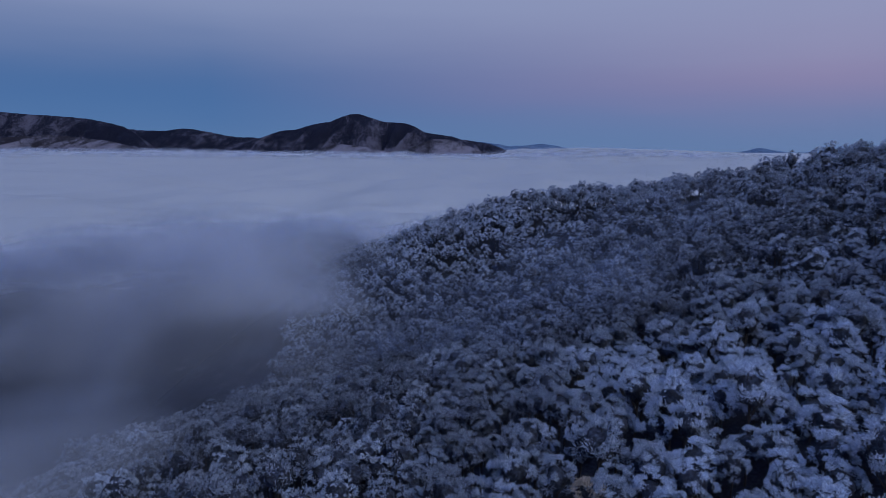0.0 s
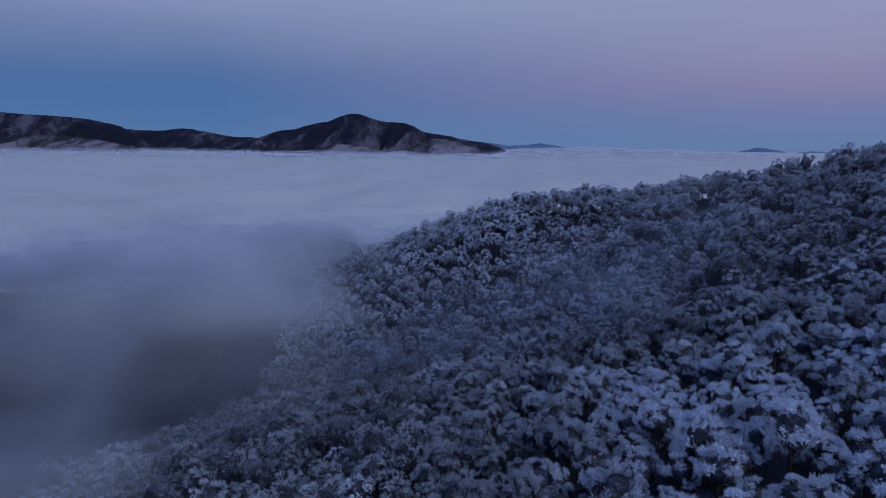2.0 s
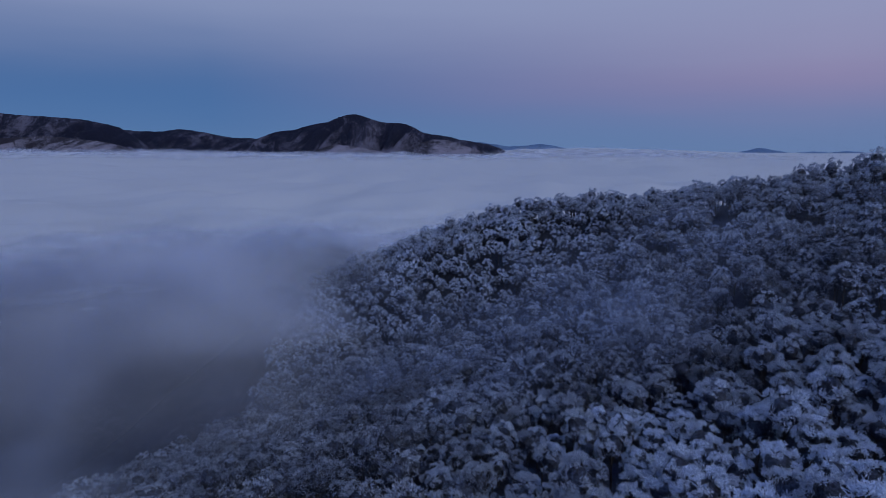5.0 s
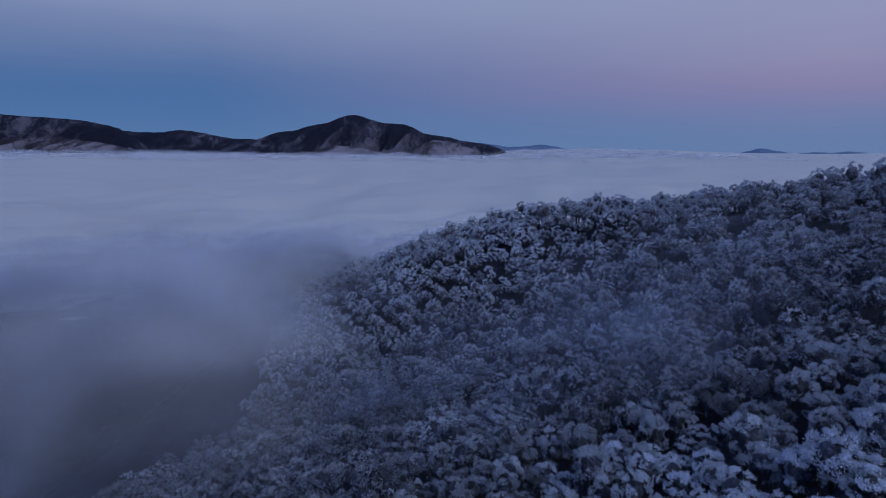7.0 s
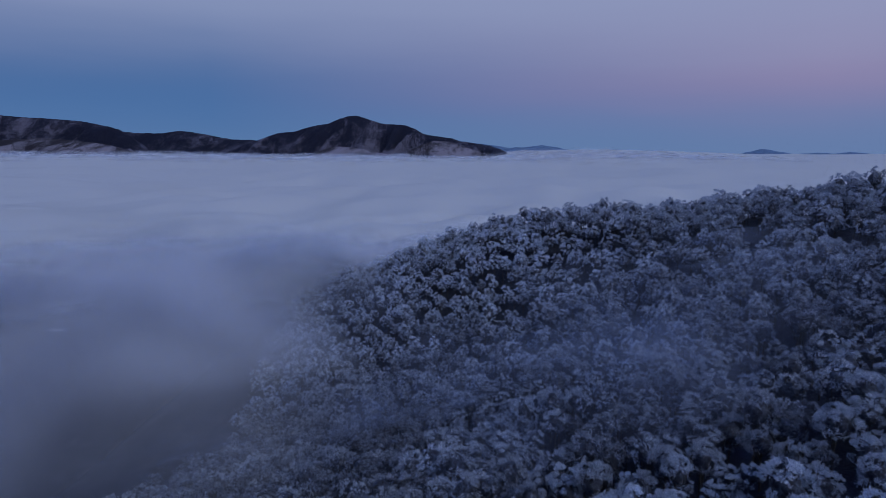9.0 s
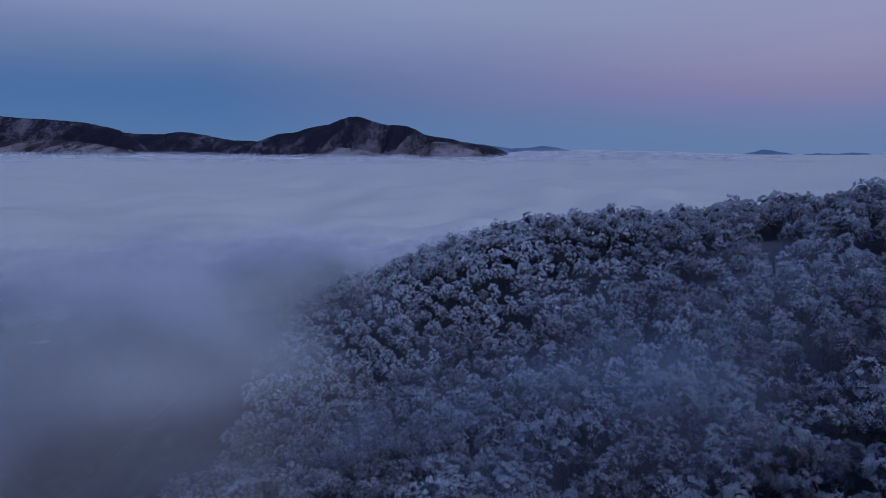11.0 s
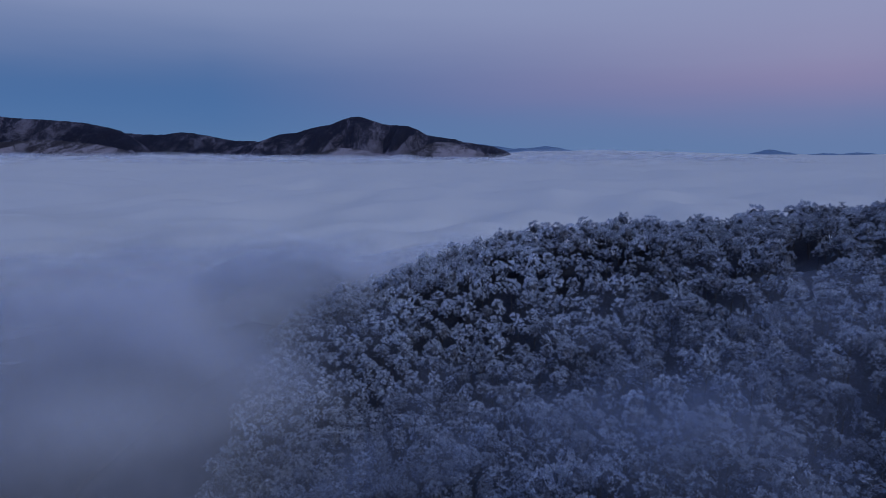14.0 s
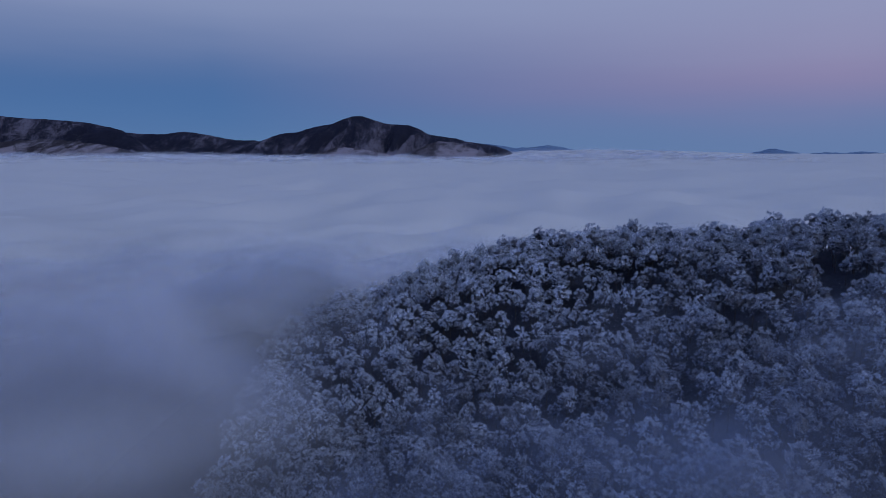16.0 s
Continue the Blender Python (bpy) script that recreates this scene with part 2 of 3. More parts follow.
def graded(lo, near_lo, near_hi, hi, step, growth=1.14):
    """Lines at an even step between near_lo and near_hi, wider and wider outside."""
    mid = list(np.arange(near_lo, near_hi + 0.1, step))
    s, v = step, mid[-1]
    while v < hi:
        s *= growth
        v += s
        mid.append(min(v, hi))
    s, v = step, mid[0]
    while v > lo:
        s *= growth
        v -= s
        mid.insert(0, max(v, lo))
    return np.array(mid)


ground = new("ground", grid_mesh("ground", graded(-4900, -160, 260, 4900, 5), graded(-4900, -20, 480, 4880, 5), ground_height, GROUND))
tagged(ground, "dark leaf-littered forest floor of a steep hillside with traces of snow", "ground", kind="structure")


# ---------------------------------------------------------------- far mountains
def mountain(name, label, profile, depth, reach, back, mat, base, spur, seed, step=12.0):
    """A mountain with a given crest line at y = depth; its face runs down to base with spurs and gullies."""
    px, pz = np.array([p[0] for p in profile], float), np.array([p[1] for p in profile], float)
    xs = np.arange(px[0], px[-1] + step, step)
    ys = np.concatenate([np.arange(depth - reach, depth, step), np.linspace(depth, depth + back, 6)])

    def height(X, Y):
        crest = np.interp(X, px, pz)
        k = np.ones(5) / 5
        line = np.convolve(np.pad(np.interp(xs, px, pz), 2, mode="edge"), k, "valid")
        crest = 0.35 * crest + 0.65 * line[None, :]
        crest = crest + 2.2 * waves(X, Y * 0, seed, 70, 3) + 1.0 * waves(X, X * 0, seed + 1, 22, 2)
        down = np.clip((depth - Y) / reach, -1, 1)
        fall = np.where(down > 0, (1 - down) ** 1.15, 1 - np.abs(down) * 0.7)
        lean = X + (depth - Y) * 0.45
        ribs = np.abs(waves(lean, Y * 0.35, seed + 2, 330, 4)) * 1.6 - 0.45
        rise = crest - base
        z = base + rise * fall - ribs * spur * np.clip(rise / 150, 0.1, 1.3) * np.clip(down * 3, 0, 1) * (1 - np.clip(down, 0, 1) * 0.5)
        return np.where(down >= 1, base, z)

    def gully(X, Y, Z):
        # rime keeps to one flank of each spur, and also paints the spurs' lit and dark sides
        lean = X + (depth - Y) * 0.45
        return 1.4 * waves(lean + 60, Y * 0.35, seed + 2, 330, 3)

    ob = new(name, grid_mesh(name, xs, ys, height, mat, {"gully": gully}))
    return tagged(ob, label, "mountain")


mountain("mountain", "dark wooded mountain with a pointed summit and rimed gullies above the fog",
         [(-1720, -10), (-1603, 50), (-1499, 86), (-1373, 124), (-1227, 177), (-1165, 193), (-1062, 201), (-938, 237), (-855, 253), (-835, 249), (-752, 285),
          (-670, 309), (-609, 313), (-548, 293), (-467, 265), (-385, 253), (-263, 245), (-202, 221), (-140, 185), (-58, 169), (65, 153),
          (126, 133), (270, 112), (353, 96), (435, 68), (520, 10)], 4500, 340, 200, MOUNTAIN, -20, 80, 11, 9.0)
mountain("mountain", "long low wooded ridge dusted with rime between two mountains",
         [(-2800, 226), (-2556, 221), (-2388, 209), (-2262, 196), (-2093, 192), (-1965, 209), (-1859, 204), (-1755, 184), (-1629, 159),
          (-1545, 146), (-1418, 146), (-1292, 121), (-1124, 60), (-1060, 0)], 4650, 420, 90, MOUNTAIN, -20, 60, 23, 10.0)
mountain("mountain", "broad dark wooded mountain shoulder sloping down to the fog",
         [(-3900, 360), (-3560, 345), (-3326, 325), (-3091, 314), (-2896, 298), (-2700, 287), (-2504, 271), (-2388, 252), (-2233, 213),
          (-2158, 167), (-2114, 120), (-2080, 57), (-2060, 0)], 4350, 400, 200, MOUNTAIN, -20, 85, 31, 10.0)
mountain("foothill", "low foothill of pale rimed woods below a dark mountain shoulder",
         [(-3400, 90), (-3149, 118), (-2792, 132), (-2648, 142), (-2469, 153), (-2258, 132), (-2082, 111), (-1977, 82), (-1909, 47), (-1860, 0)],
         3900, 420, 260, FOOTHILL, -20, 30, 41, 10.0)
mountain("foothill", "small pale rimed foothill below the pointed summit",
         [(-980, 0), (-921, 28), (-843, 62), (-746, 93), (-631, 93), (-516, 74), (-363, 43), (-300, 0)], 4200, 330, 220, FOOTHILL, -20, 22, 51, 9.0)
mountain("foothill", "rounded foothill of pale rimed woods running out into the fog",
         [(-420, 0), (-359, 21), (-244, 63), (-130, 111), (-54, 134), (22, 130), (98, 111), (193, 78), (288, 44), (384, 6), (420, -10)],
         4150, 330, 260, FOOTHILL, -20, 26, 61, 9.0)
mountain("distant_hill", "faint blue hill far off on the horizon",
         [(0, 120), (68, 126), (285, 116), (400, 100), (503, 84), (633, 88), (763, 103), (850, 90), (959, 68), (1000, 40)], 4760, 80, 60, HAZED_HILL, 10, 6, 71, 8.0)
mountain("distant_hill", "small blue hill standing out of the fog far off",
         [(2260, 20), (2296, 44), (2364, 57), (2423, 75), (2480, 70), (2538, 57), (2635, 44), (2680, 20)], 4760, 80, 60, HAZED_HILL, 10, 4, 73, 8.0)
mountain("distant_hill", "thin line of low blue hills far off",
         [(2660, 20), (2700, 32), (2851, 46), (2983, 38), (3112, 50), (3221, 43), (3288, 32), (3330, 16)], 4760, 80, 60, HAZED_HILL, 10, 4, 79, 8.0)


# ---------------------------------------------------------------- fog
def dome(x, y, cx, cy, rx, ry, power=0.8):
    """A rounded billow: 1 at its middle, 0 outside its rim."""
    q = ((x - cx) / rx) ** 2 + ((y - cy) / ry) ** 2
    return np.clip(1 - q, 0, 1) ** power


def fog_top(x, y):
    """Upper face of the fog: a level sea far out, billowing near the hill."""
    d = np.sqrt(x * x + y * y)
    sea = 20 + 14 * smooth(300, 3600, d) + 36 * smooth(4250, 4700, y) * np.exp(-(((x - 1100) / 900) ** 2))
    sea = sea + 20 * smooth(2200, 3500, y) * smooth(-1000, -2300, x) - 14 * np.exp(-(((x - 150) / 450) ** 2) - ((y - 3800) / 450) ** 2)
    near = 1 - smooth(350, 1400, d)
    z = sea + 11 * smooth(500, 1500, d) * waves(x * 0.4, y, 107, 420, 3) * (1 - 0.7 * smooth(3000, 4200, d))
    return z + (6 * near + 6) * waves(x, y, 101, 260, 2) * (1 - 0.6 * smooth(2500, 4000, d))


def bank_top(x, y):
    """Top of the bank in the ravine's mouth: one tall mound, a lower lobe before it, swells behind."""
    wx = x + 9 * waves(x, y, 131, 95, 3)
    wy = y + 9 * waves(x, y, 132, 95, 3)
    z = fog_top(x, y) - 4
    z = z + 46 * dome(wx, wy, -99, 262, 78, 68, 0.9)
    z = z + 28 * dome(wx, wy, -142, 130, 80, 62, 1.0)
    z = z + 30 * dome(wx, wy, -200, 330, 130, 110, 1.6)
    z = z + 26 * dome(wx, wy, -92, 425, 105, 100, 1.6)
    return z


def sea_density(x, y, z):
    thin = smooth(-0.2, 0.8, waves(x * 0.8, y, 121, 420, 2)) * smooth(1700, 800, y) * smooth(-60, -260, x)
    hollow = np.exp(-(((x + 315) / 90) ** 2) - ((y - 500) / 80) ** 2)
    return np.clip(smooth(350, 620, y - 0.25 * np.minimum(x, 0)) + smooth(-260, -420, x), 0, 1) * (1 - 0.02 * thin - 0.06 * hollow)


def sea_height(x, y):
    return fog_top(x, y) - 14 * (1 - smooth(500, 1500, np.sqrt(x * x + y * y)))


fog_sea = new("fog_sea", grid_mesh("fog_sea", graded(-4900, -420, 420, 4900, 14, 1.09), graded(40, 60, 900, 4850, 14, 1.05),
                                   sea_height, FOG_SEA, {"fog_cover": sea_density}))
tagged(fog_sea, "level sea of pale grey-blue valley fog reaching to the horizon", "fog", kind="structure")

LAYERS = 15
fog_bank = tagged(new("fog_bank"), "billowing bank of thin grey-blue fog lying against the wooded hillside", "fog", kind="stuff")
for k in range(LAYERS):
    share = k / (LAYERS - 1)

    def bank_height(x, y, share=share, k=k):
        top = bank_top(x, y)
        low = np.minimum(top - 20, 8)
        return top + (low - top) * share ** 1.25 * 0.8 + 4 + 0.7 * waves(x, y, 200 + k, 110, 2)

    def bank_density(x, y, z, share=share, k=k):
        wx = x + 9 * waves(x, y, 131, 95, 3)
        wy = y + 9 * waves(x, y, 132, 95, 3)
        mound = dome(wx, wy, -99 - 10 * share, 257 + 44 * share, 76, 68 - 8 * share, 0.6) * (1 - 0.45 * smooth(0.4, 1, share))
        lobe = 0.42 * dome(wx, wy, -142, 130, 74, 56, 0.7)
        behind = smooth(-45, -100, x + 14 * waves(x, y, 301, 90, 3)) * smooth(262, 330, y + 16 * waves(x, y, 303, 80, 3))
        beyond = smooth(378, 470, y - 0.25 * np.minimum(x, 0) + 18 * waves(x, y, 302, 110, 3))
        thin = 0.06 * smooth(-20, -80, x) * smooth(60, 110, y)
        rim = smooth(820, 560, y) * smooth(-400, -300, x) * smooth(40, 90, y) * smooth(420, 300, x)
        flank = 0.30 * smooth(-95, -135, x) * smooth(150, 195, y)
        whole = np.maximum(np.maximum(np.maximum(mound, lobe), flank), np.maximum(np.maximum(behind, beyond), thin))
        billow = 0.85 + 0.25 * waves(x, y + 2.2 * z, 310, 75, 4)
        return np.clip(whole * billow, 0, 1) * (0.11 + 0.28 * share) * rim * smooth(-2, 9, z - sea_height(x, y))

    veil = new("fog_layer", grid_mesh("fog_layer", np.arange(-410, 431, 9.0), np.arange(40, 831, 9.0), bank_height, FOG, {"fog_cover": bank_density}))
    veil.parent = fog_bank

for k in range(3):
    far_veil = new("fog_layer", grid_mesh("fog_layer", np.arange(-3900, 1700, 70.0), np.arange(2400, 4700, 50.0),
                                          lambda x, y, k=k: fog_top(x, y) + 2 + 6 * k + 13 * waves(x, y, 330 + k, 300, 3), FOG,
                                          {"fog_cover": lambda x, y, z, k=k: (0.42 - 0.1 * k) * smooth(2400, 3300, y) * (0.5 + 0.5 * waves(x, y, 340 + k, 400, 2))}))
    far_veil.parent = fog_bank

# Haze and wisps that drift over the treetops in the ravine.
mist = tagged(new("mist"), "thin wisps of mist drifting over rimed treetops in a ravine", "mist", kind="stuff")
for k in range(6):
    def wisp_height(x, y, k=k):
        lift = 8 * np.exp(-(((x - 54) / 45) ** 2) - ((y - 195) / 40) ** 2)
        return canopy(x, y) + 1.5 + 0.7 * lift + (3.4 + 0.2 * lift) * k + 2.5 * waves(x, y, 400 + k, 60, 3)

    def wisp_density(x, y, z, k=k):
        a = 0.40 * np.exp(-(((x - 54) / 30) ** 2) - ((y - 195) / 26) ** 2)
        b = 0.27 * np.exp(-(((x - 8) / 40) ** 2) - ((y - 258) / 34) ** 2)
        c = 0.075 * smooth(30, -75, x + 10 * waves(x, y, 410, 80, 3)) * smooth(120, 190, y + 0.3 * x)
        d = 0.02 * np.exp(-(((x - 50) / 90) ** 2) - ((y - 215) / 70) ** 2)
        e = 0.12 * smooth(15, -60, x) * smooth(330, 380, y)
        return (a + b + c + d + e) * (1 - 0.09 * k) * smooth(-130, -100, x) * smooth(471, 440, y) * smooth(190, 160, x) * smooth(8, -30, y - (389 - 0.3 * x - 0.0026 * x * x))

    veil = new("mist_layer", grid_mesh("mist_layer", np.arange(-130, 191, 7.0), np.arange(50, 471, 7.0), wisp_height, MIST, {"fog_cover": wisp_density}))
    veil.parent = mist


# ---------------------------------------------------------------- trees
def unit(v):
    return v / np.linalg.norm(v, axis=-1, keepdims=True)


CROWN_BASE = np.array([0, 0, 8.2])


def spread(r, count, reach, jitter):
    """Directions spread evenly over a dome, from its top down to 1 - reach."""
    golden = np.arange(count) * 2.399963 + r.uniform(0, 6.28)
    h = 1 - ((np.arange(count) + 0.5) / count) * reach
    ring = np.sqrt(np.clip(1 - h * h, 0.05, 1))
    return unit(np.stack([np.cos(golden) * ring, np.sin(golden) * ring, h], 1) + r.normal(0, jitter, (count, 3)))


def crown_tufts(r, limbs, each):
    """Tufts of fine twigs round the ends of the limbs, on a broad uneven dome: place, size and aim of each, and the limbs' ends."""
    rad, rise = r.uniform(2.6, 3.3), r.uniform(3.0, 3.9)
    d = spread(r, limbs, 1.4, 0.2)
    low = np.minimum(d[:, 2], 0)
    out = r.uniform(0.66, 0.80, limbs)
    axes = np.stack([rad * (1 + 0.3 * low), rad * (1 + 0.3 * low), np.where(d[:, 2] < 0, rise * 1.1, rise)], 1)
    ends = CROWN_BASE + d * axes * out[:, None]
    wide = r.uniform(0.62, 0.95, limbs) * (17 / limbs) ** 0.35
    place, aim = [], []
    for end, w, dd in zip(ends, wide, d):
        t = unit(spread(r, each, 1.5, 0.15) + 0.9 * dd)
        place.append(end + t * w * r.uniform(0.62, 0.95, (each, 1)) * np.array([1, 1, 0.85]))
        aim.append(unit(0.45 * t + 0.9 * dd + np.array([0, 0, 0.35])))
    place, aim = np.concatenate(place), np.concatenate(aim)
    return place, r.uniform(0.45, 0.68, len(place)) * (6 / each) ** 0.4, aim, ends


def tuft_blades(r, tufts, count, width, long=1.0):
    """Rimed twig sprays of the tufts: some lie over the tuft's dome, most of them stick out of it.
    Gives corners of triangles and how far out and high up each spray sits (0 to 1)."""
    place, size, aim, ends = tufts
    which = r.choice(len(size), count, p=size ** 2 / np.sum(size ** 2))
    d = unit(aim[which] + r.normal(0, 0.55, (count, 3)))
    reach = r.uniform(0.0, 1.0, (count, 1)) ** 0.6
    s = size[which][:, None]
    face = unit(0.8 * aim[which] + 0.5 * d + r.normal(0, 0.30, (count, 3)))
    lying = r.random((count, 1)) < 0.28
    along = np.where(lying, unit(np.cross(face, r.normal(0, 1, (count, 3)))), d)
    middle = place[which] + d * s * (0.25 + 0.75 * reach)
    across = np.where(lying, np.cross(face, along), unit(np.cross(d, r.normal(0, 1, (count, 3))))) * width * r.uniform(0.5, 1.5, (count, 1)) / 2
    half = along * s * r.uniform(0.2, 0.48, (count, 1)) * long
    fan = r.random((count, 1)) < 0.55
    start, tip = middle - half, middle + half
    tri = np.stack([np.where(fan, start, start - across), np.where(fan, tip - across, start + across), np.where(fan, tip + across, tip)], 1)
    # rime gathers on the tips; the height term paints the crown's bright top and shaded sides
    high = np.clip((middle[:, 2] - 6.4) / 5.0, 0, 1)
    return tri, np.clip(0.35 * reach[:, 0] + 0.65 * high, 0, 1)


ICO_V, ICO_F = [], []
for z0, ring, turn in ((1, 1, 0), (0.447, 5, 0), (-0.447, 5, 0.628), (-1, 1, 0)):
    for k in range(ring):
        w = math.sqrt(max(0, 1 - z0 * z0))
        ICO_V.append((w * math.cos(1.2566 * k + turn), w * math.sin(1.2566 * k + turn), z0))
for k in range(5):
    a, c, d, e = 1 + k, 1 + (k + 1) % 5, 6 + k, 6 + (k + 1) % 5
    ICO_F += [(0, a, c), (a, d, c), (c, d, e), (d, 11, e)]
ICO_V, ICO_F = np.array(ICO_V), np.array(ICO_F)


def finer(v, f):
    """Every triangle of a ball cut in four."""
    verts, known, out = list(v), {}, []

    def half(a, b2):
        key = (min(a, b2), max(a, b2))
        if key not in known:
            known[key] = len(verts)
            m = verts[a] + verts[b2]
            verts.append(m / np.linalg.norm(m))
        return known[key]

    for a, b2, c in f:
        x, y, z = half(a, b2), half(b2, c), half(c, a)
        out += [(a, x, z), (x, b2, y), (z, y, c), (x, y, z)]
    return np.array(verts), np.array(out)


BALL = finer(ICO_V, ICO_F)
FINE_BALL = finer(*BALL)


def inner_mass(r, tufts, v0, f0, near_in=0.52, near_out=0.72):
    """A solid mass behind the tufts: barer inner twigs, with the shade among them in its dark colour."""
    out = tufts[0] - CROWN_BASE
    pull = np.exp((v0 @ unit(out).T - 1) / 0.035)
    reach = (pull @ np.linalg.norm(out, axis=1)) / pull.sum(axis=1)
    return CROWN_BASE + v0 * (reach * r.uniform(near_in, near_out, len(v0)))[:, None], f0


def joined(parts):
    """Several pairs of corners and triangles as one."""
    verts, faces, n = [], [], 0
    for v, f in parts:
        verts.append(v)
        faces.append(f + n)
        n += len(v)
    return np.concatenate(verts), np.concatenate(faces)


def tube(points, radii, sides):
    """A tapered tube along points: corners and triangles."""
    verts, faces = [], []
    for p, rr in zip(points, radii):
        for s in range(sides):
            a = 2 * math.pi * s / sides
            verts.append((p[0] + rr * math.cos(a), p[1] + rr * math.sin(a), p[2]))
    for j in range(len(points) - 1):
        for s in range(sides):
            a, b2 = j * sides + s, j * sides + (s + 1) % sides
            faces += [(a, b2, b2 + sides), (a, b2 + sides, a + sides)]
    return np.array(verts), np.array(faces)


def trunk_arrays(r, mids, limbs, sides):
    """A trunk that leans a little and forks into limbs which end in the tufts of the crown."""
    lean = r.normal(0, 0.25, 2)
    stem = [np.array([0, 0, -0.6]), np.array([lean[0] * 0.4, lean[1] * 0.4, 3.5]), np.array([lean[0], lean[1], 7.0]), np.array([lean[0] * 1.5, lean[1] * 1.5, 10.2])]
    parts = [tube(stem, [0.24, 0.18, 0.14, 0.05], sides)]
    for c in mids[r.permutation(len(mids))[:limbs]]:
        z0 = r.uniform(4.5, 7.5)
        foot = np.array([lean[0] * z0 / 7, lean[1] * z0 / 7, z0])
        elbow = foot * 0.45 + c * 0.55 + np.array([0, 0, -0.5])
        parts.append(tube([foot, elbow, c], [0.11, 0.08, 0.03], 3))
    return joined(parts)


# Places: a jittered hexagonal stand over the hillside, thinned here and there.
YOUNG = 420


def crest_line(x):
    return 389 - 0.3 * x - 0.0026 * x * x


def stand():
    gap = 6.0
    spots = []
    for j, y in enumerate(np.arange(43, 470, gap * 0.87)):
        right = min(0.76 * y + 28, 240)
        for x in np.arange(-122, right, gap):
            px, py = x + (j % 2) * gap / 2 + rng.uniform(-1.9, 1.9), y + rng.uniform(-1.9, 1.9)
            second = px > 150 and py < 372
            if py > crest_line(px) + 34 and px > -60 and not second:
                continue
            top = canopy(np.float64(px), np.float64(py))
            if px < -0.78 * py - 14:
                continue
            if py > 300 and px < -96 or top < -24:
                continue
            if rng.random() < 0.03:
                continue
            spots.append((px, py))
    # young trees that close the gaps along the crest
    for _ in range(YOUNG):
        px = rng.uniform(-50, 185)
        spots.append((px, crest_line(px) + rng.uniform(-12, 26)))
    return np.array(spots)


SPOTS = stand()
SPOT_Z = ground_height(SPOTS[:, 0], SPOTS[:, 1])
SCALE = rng.lognormal(-0.06, 0.17, len(SPOTS)).clip(0.65, 1.35)
SCALE[-YOUNG:] *= 0.7
SCALE = np.where(SPOTS[:, 1] > 225, np.minimum(SCALE, 1.25) * 0.96, SCALE)
TALL = rng.uniform(0.96, 1.14, len(SPOTS))
SPIN = rng.uniform(0, 2 * math.pi, len(SPOTS))
# each tree's own share of rime; the open shoulder's brightness and the ravine's dimness are put in as more or less of
# it
TONE = np.clip(0.33 - 0.26 * smooth(25, -25, SPOTS[:, 0]) * smooth(100, 160, SPOTS[:, 1]) * smooth(340, 280, SPOTS[:, 1]) + 0.06 + 0.58 * smooth(-5, 40, SPOTS[:, 0] - 0.3 * (SPOTS[:, 1] - 80)) * smooth(150, 85, SPOTS[:, 1]) + 0.24 * smooth(270, 340, SPOTS[:, 1])
               + 0.22 * waves(SPOTS[:, 0], SPOTS[:, 1], 77, 90, 3) + rng.normal(0, 0.17, len(SPOTS)), 0, 1)
near = (SPOTS[:, 1] > 62) & (SPOTS[:, 1] < 190) & (SPOTS[:, 0] > -6) & (SPOTS[:, 0] < 0.74 * SPOTS[:, 1] + 6)
near_ids = np.nonzero(near)[0][:300]
near = np.zeros(len(SPOTS), bool)
near[near_ids] = True


def crown_mesh(name, tri, out, mat):
    me = mesh_from_arrays(name, tri.reshape(-1, 3), np.arange(len(tri) * 3).reshape(-1, 3), mat)
    me.attributes.new("rime_shading", "FLOAT", "POINT").data.foreach_set("value", np.repeat(out, 3).astype(np.float32))
    return me


# Trees of the stretch that the camera passes nearest, each a thing of its own.
TAN = 8
kinds = []
for v in range(TAN + 1):
    r = np.random.default_rng(500 + v)
    tufts = crown_tufts(r, int(r.integers(16, 22)), 6)
    tv, tf = trunk_arrays(r, tufts[3], 12, 5)
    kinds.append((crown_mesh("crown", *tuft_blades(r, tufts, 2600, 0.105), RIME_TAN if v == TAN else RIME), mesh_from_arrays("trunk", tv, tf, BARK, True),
                  mesh_from_arrays("inner_twigs", *inner_mass(r, tufts, *FINE_BALL), TWIG_SHADE, True)))

LABELS = ["bare broad-crowned tree thickly coated in white rime on the slope",
          "frosted tree that keeps its tan dead leaves among white ones"]
models = []
for v, (crown, trunk, body) in enumerate(kinds):
    thing = new("tree")
    for key, me in (("trunk", trunk), ("inner_twigs", body), ("crown", crown)):
        new(key, me).parent = thing
    models.append(tagged(thing, LABELS[v == TAN], "tree", "trees of the frosted forest"))
used = set()
tan_id = near_ids[np.argmin((SPOTS[near_ids, 0] - 21.5) ** 2 + (SPOTS[near_ids, 1] - 80) ** 2)]
for i in near_ids:
    x, y = SPOTS[i]
    v = TAN if i == tan_id else int(rng.integers(0, TAN))
    s = SCALE[i]
    m = pose(x, y, SPOT_Z[i], 0, 0, math.degrees(SPIN[i]))
    if v not in used:
        used.add(v)
        models[v].matrix_basis = m
        ob = models[v]
    else:
        ob = copy_thing(models[v], m)
    for child in ob.children:
        child.color = (TONE[i], TONE[i], TONE[i], 1)
    ob.scale = (s, s, s * TALL[i])


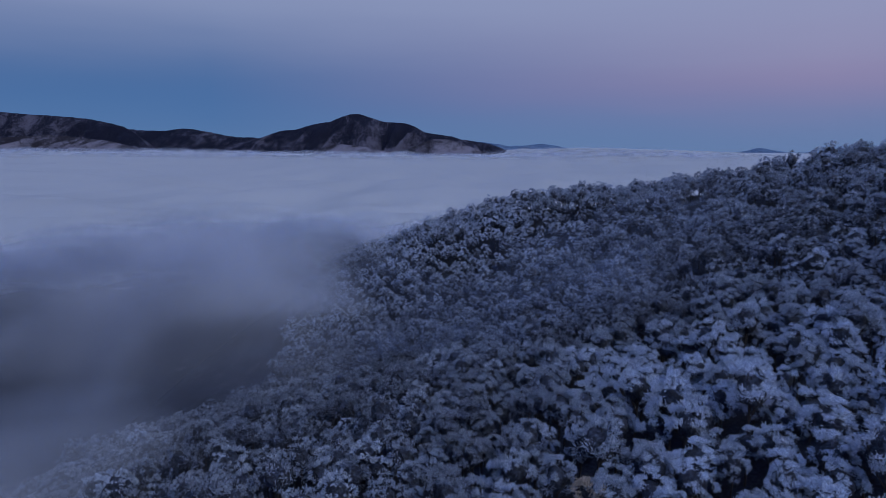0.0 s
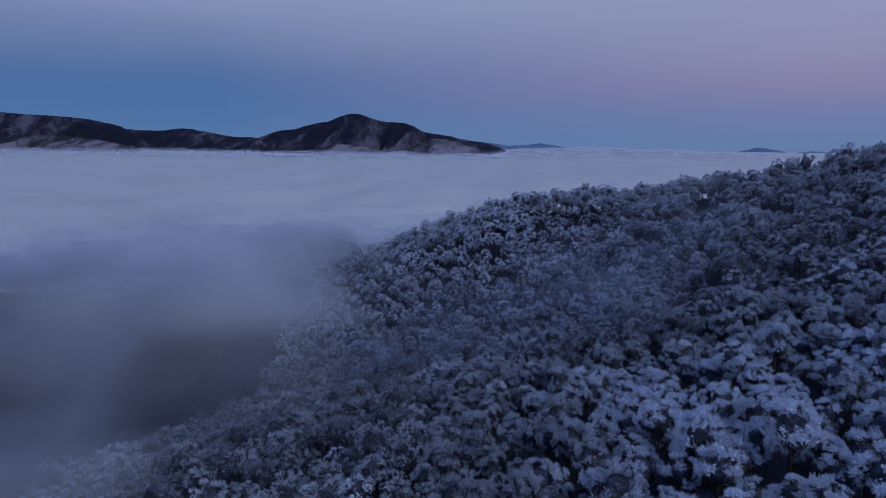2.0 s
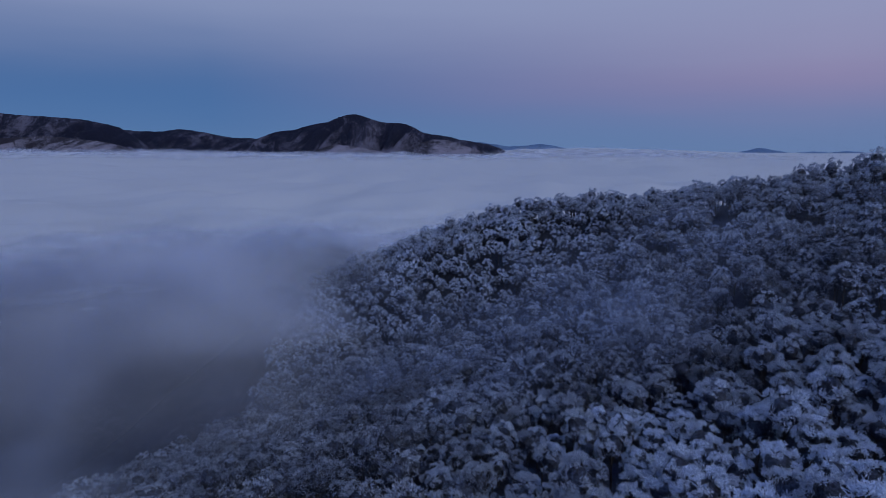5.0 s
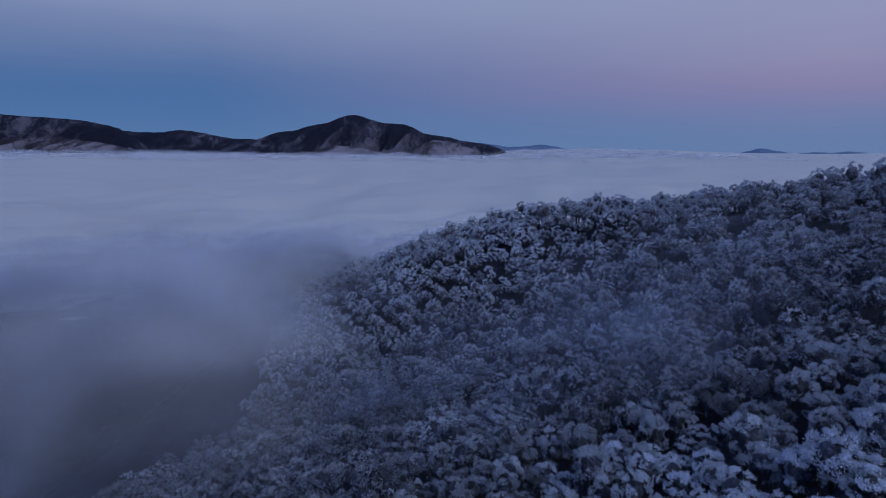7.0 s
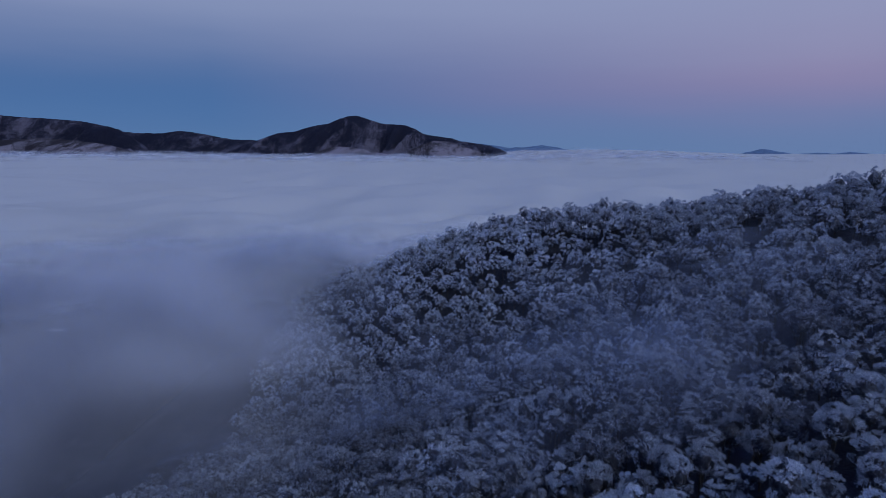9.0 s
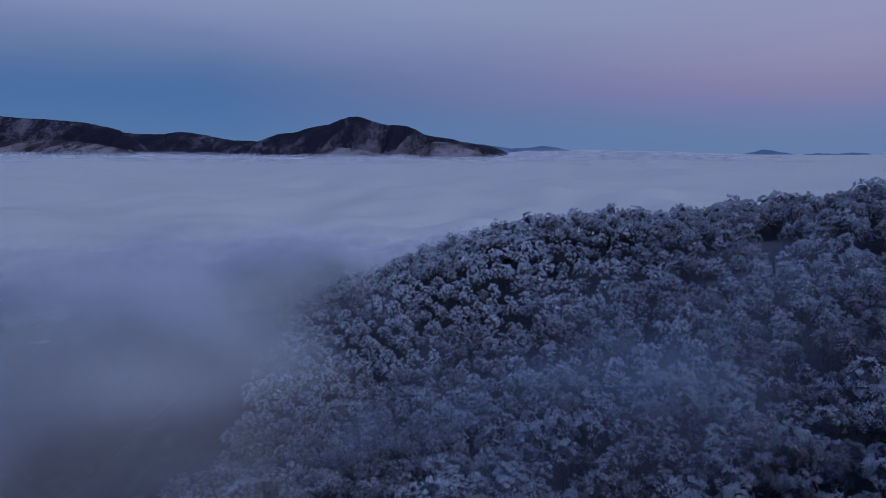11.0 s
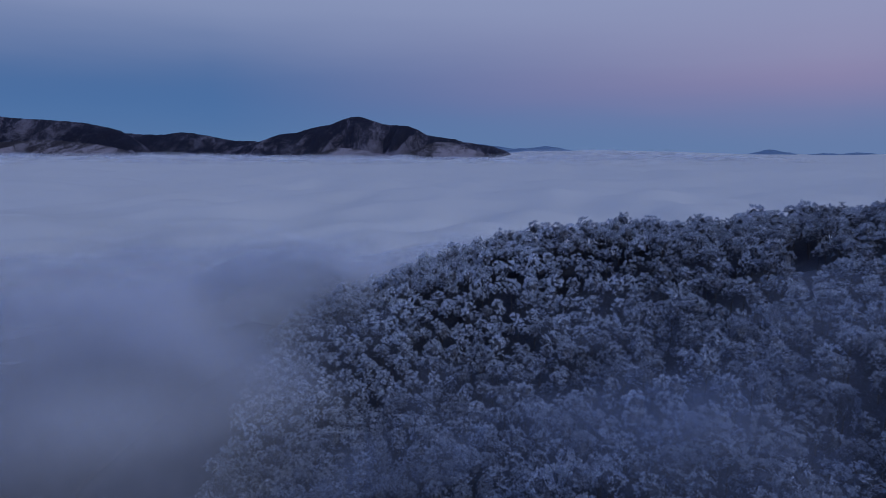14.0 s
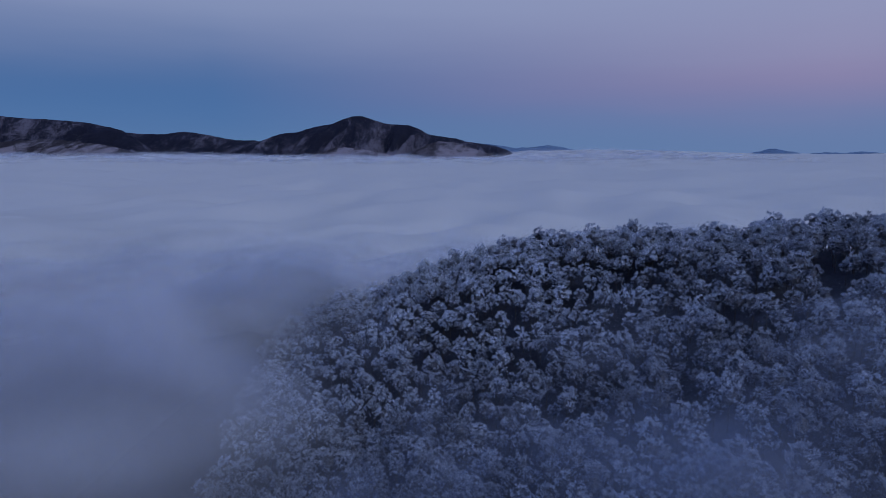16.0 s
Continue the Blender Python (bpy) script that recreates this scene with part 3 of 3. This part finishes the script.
# The rest of the forest, beyond counting.
def scatter(ids, sets):
    """Copies of ready-made tree arrays at the given spots, joined: corners, faces, tone, rime with crown shading."""
    vs, fs, ts, os, n = [], [], [], [], 0
    pick = np.random.default_rng(9).integers(0, len(sets), len(ids))
    for i, k in zip(ids, pick):
        v, f, o = sets[k]
        c, s = math.cos(SPIN[i]), math.sin(SPIN[i])
        turn = np.array([[c, s, 0], [-s, c, 0], [0, 0, 1]])
        vs.append(v @ turn * np.array([1, 1, TALL[i]]) * SCALE[i] + np.array([*SPOTS[i], SPOT_Z[i]]))
        fs.append(f + n)
        ts.append(np.full(len(v), TONE[i]))
        os.append(o)
        n += len(v)
    return [np.concatenate(a) for a in (vs, fs, ts, os)]


forest = tagged(new("forest"), "dense bare hillside forest with every crown coated in white rime", "forest", kind="stuff")
rest = np.nonzero(~near)[0]
ry = SPOTS[rest, 1]
bands = ((rest[ry < 215], 17, 5, 720, 0.18, 1.15, 600), (rest[(ry >= 215) & (ry < 310)], 17, 4, 460, 0.27, 1.45, 700), (rest[ry >= 310], 16, 4, 320, 0.40, 1.7, 800))
for ids, limbs, each, count, width, long, seed in bands:
    crowns, trunks, bodies = [], [], []
    for v in range(9):
        r = np.random.default_rng(seed + v)
        tufts = crown_tufts(r, limbs, each)
        tri, out = tuft_blades(r, tufts, count, width, long)
        crowns.append((tri.reshape(-1, 3), np.arange(len(tri) * 3).reshape(-1, 3), np.repeat(out, 3)))
        tv, tf = trunk_arrays(r, tufts[3], 3 if count > 600 else 0, 3)
        trunks.append((tv, tf, np.zeros(len(tv))))
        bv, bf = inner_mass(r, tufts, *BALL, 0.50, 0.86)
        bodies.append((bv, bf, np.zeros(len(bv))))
    for key, sets, mat in (("crowns", crowns, RIME), ("trunks", trunks, BARK), ("inner_twigs", bodies, TWIG_SHADE if count > 600 else RIMED_TWIG_SHADE)):
        v, f, t, o = scatter(ids, sets)
        me = mesh_from_arrays(key, v, f, mat, key == "trunks")
        if key == "crowns":
            me.attributes.new("tone", "FLOAT", "POINT").data.foreach_set("value", t.astype(np.float32))
            me.attributes.new("rime_shading", "FLOAT", "POINT").data.foreach_set("value", o.astype(np.float32))
        whole = new(key, me)
        whole.parent, whole.color = forest, (0, 0, 0, 1)
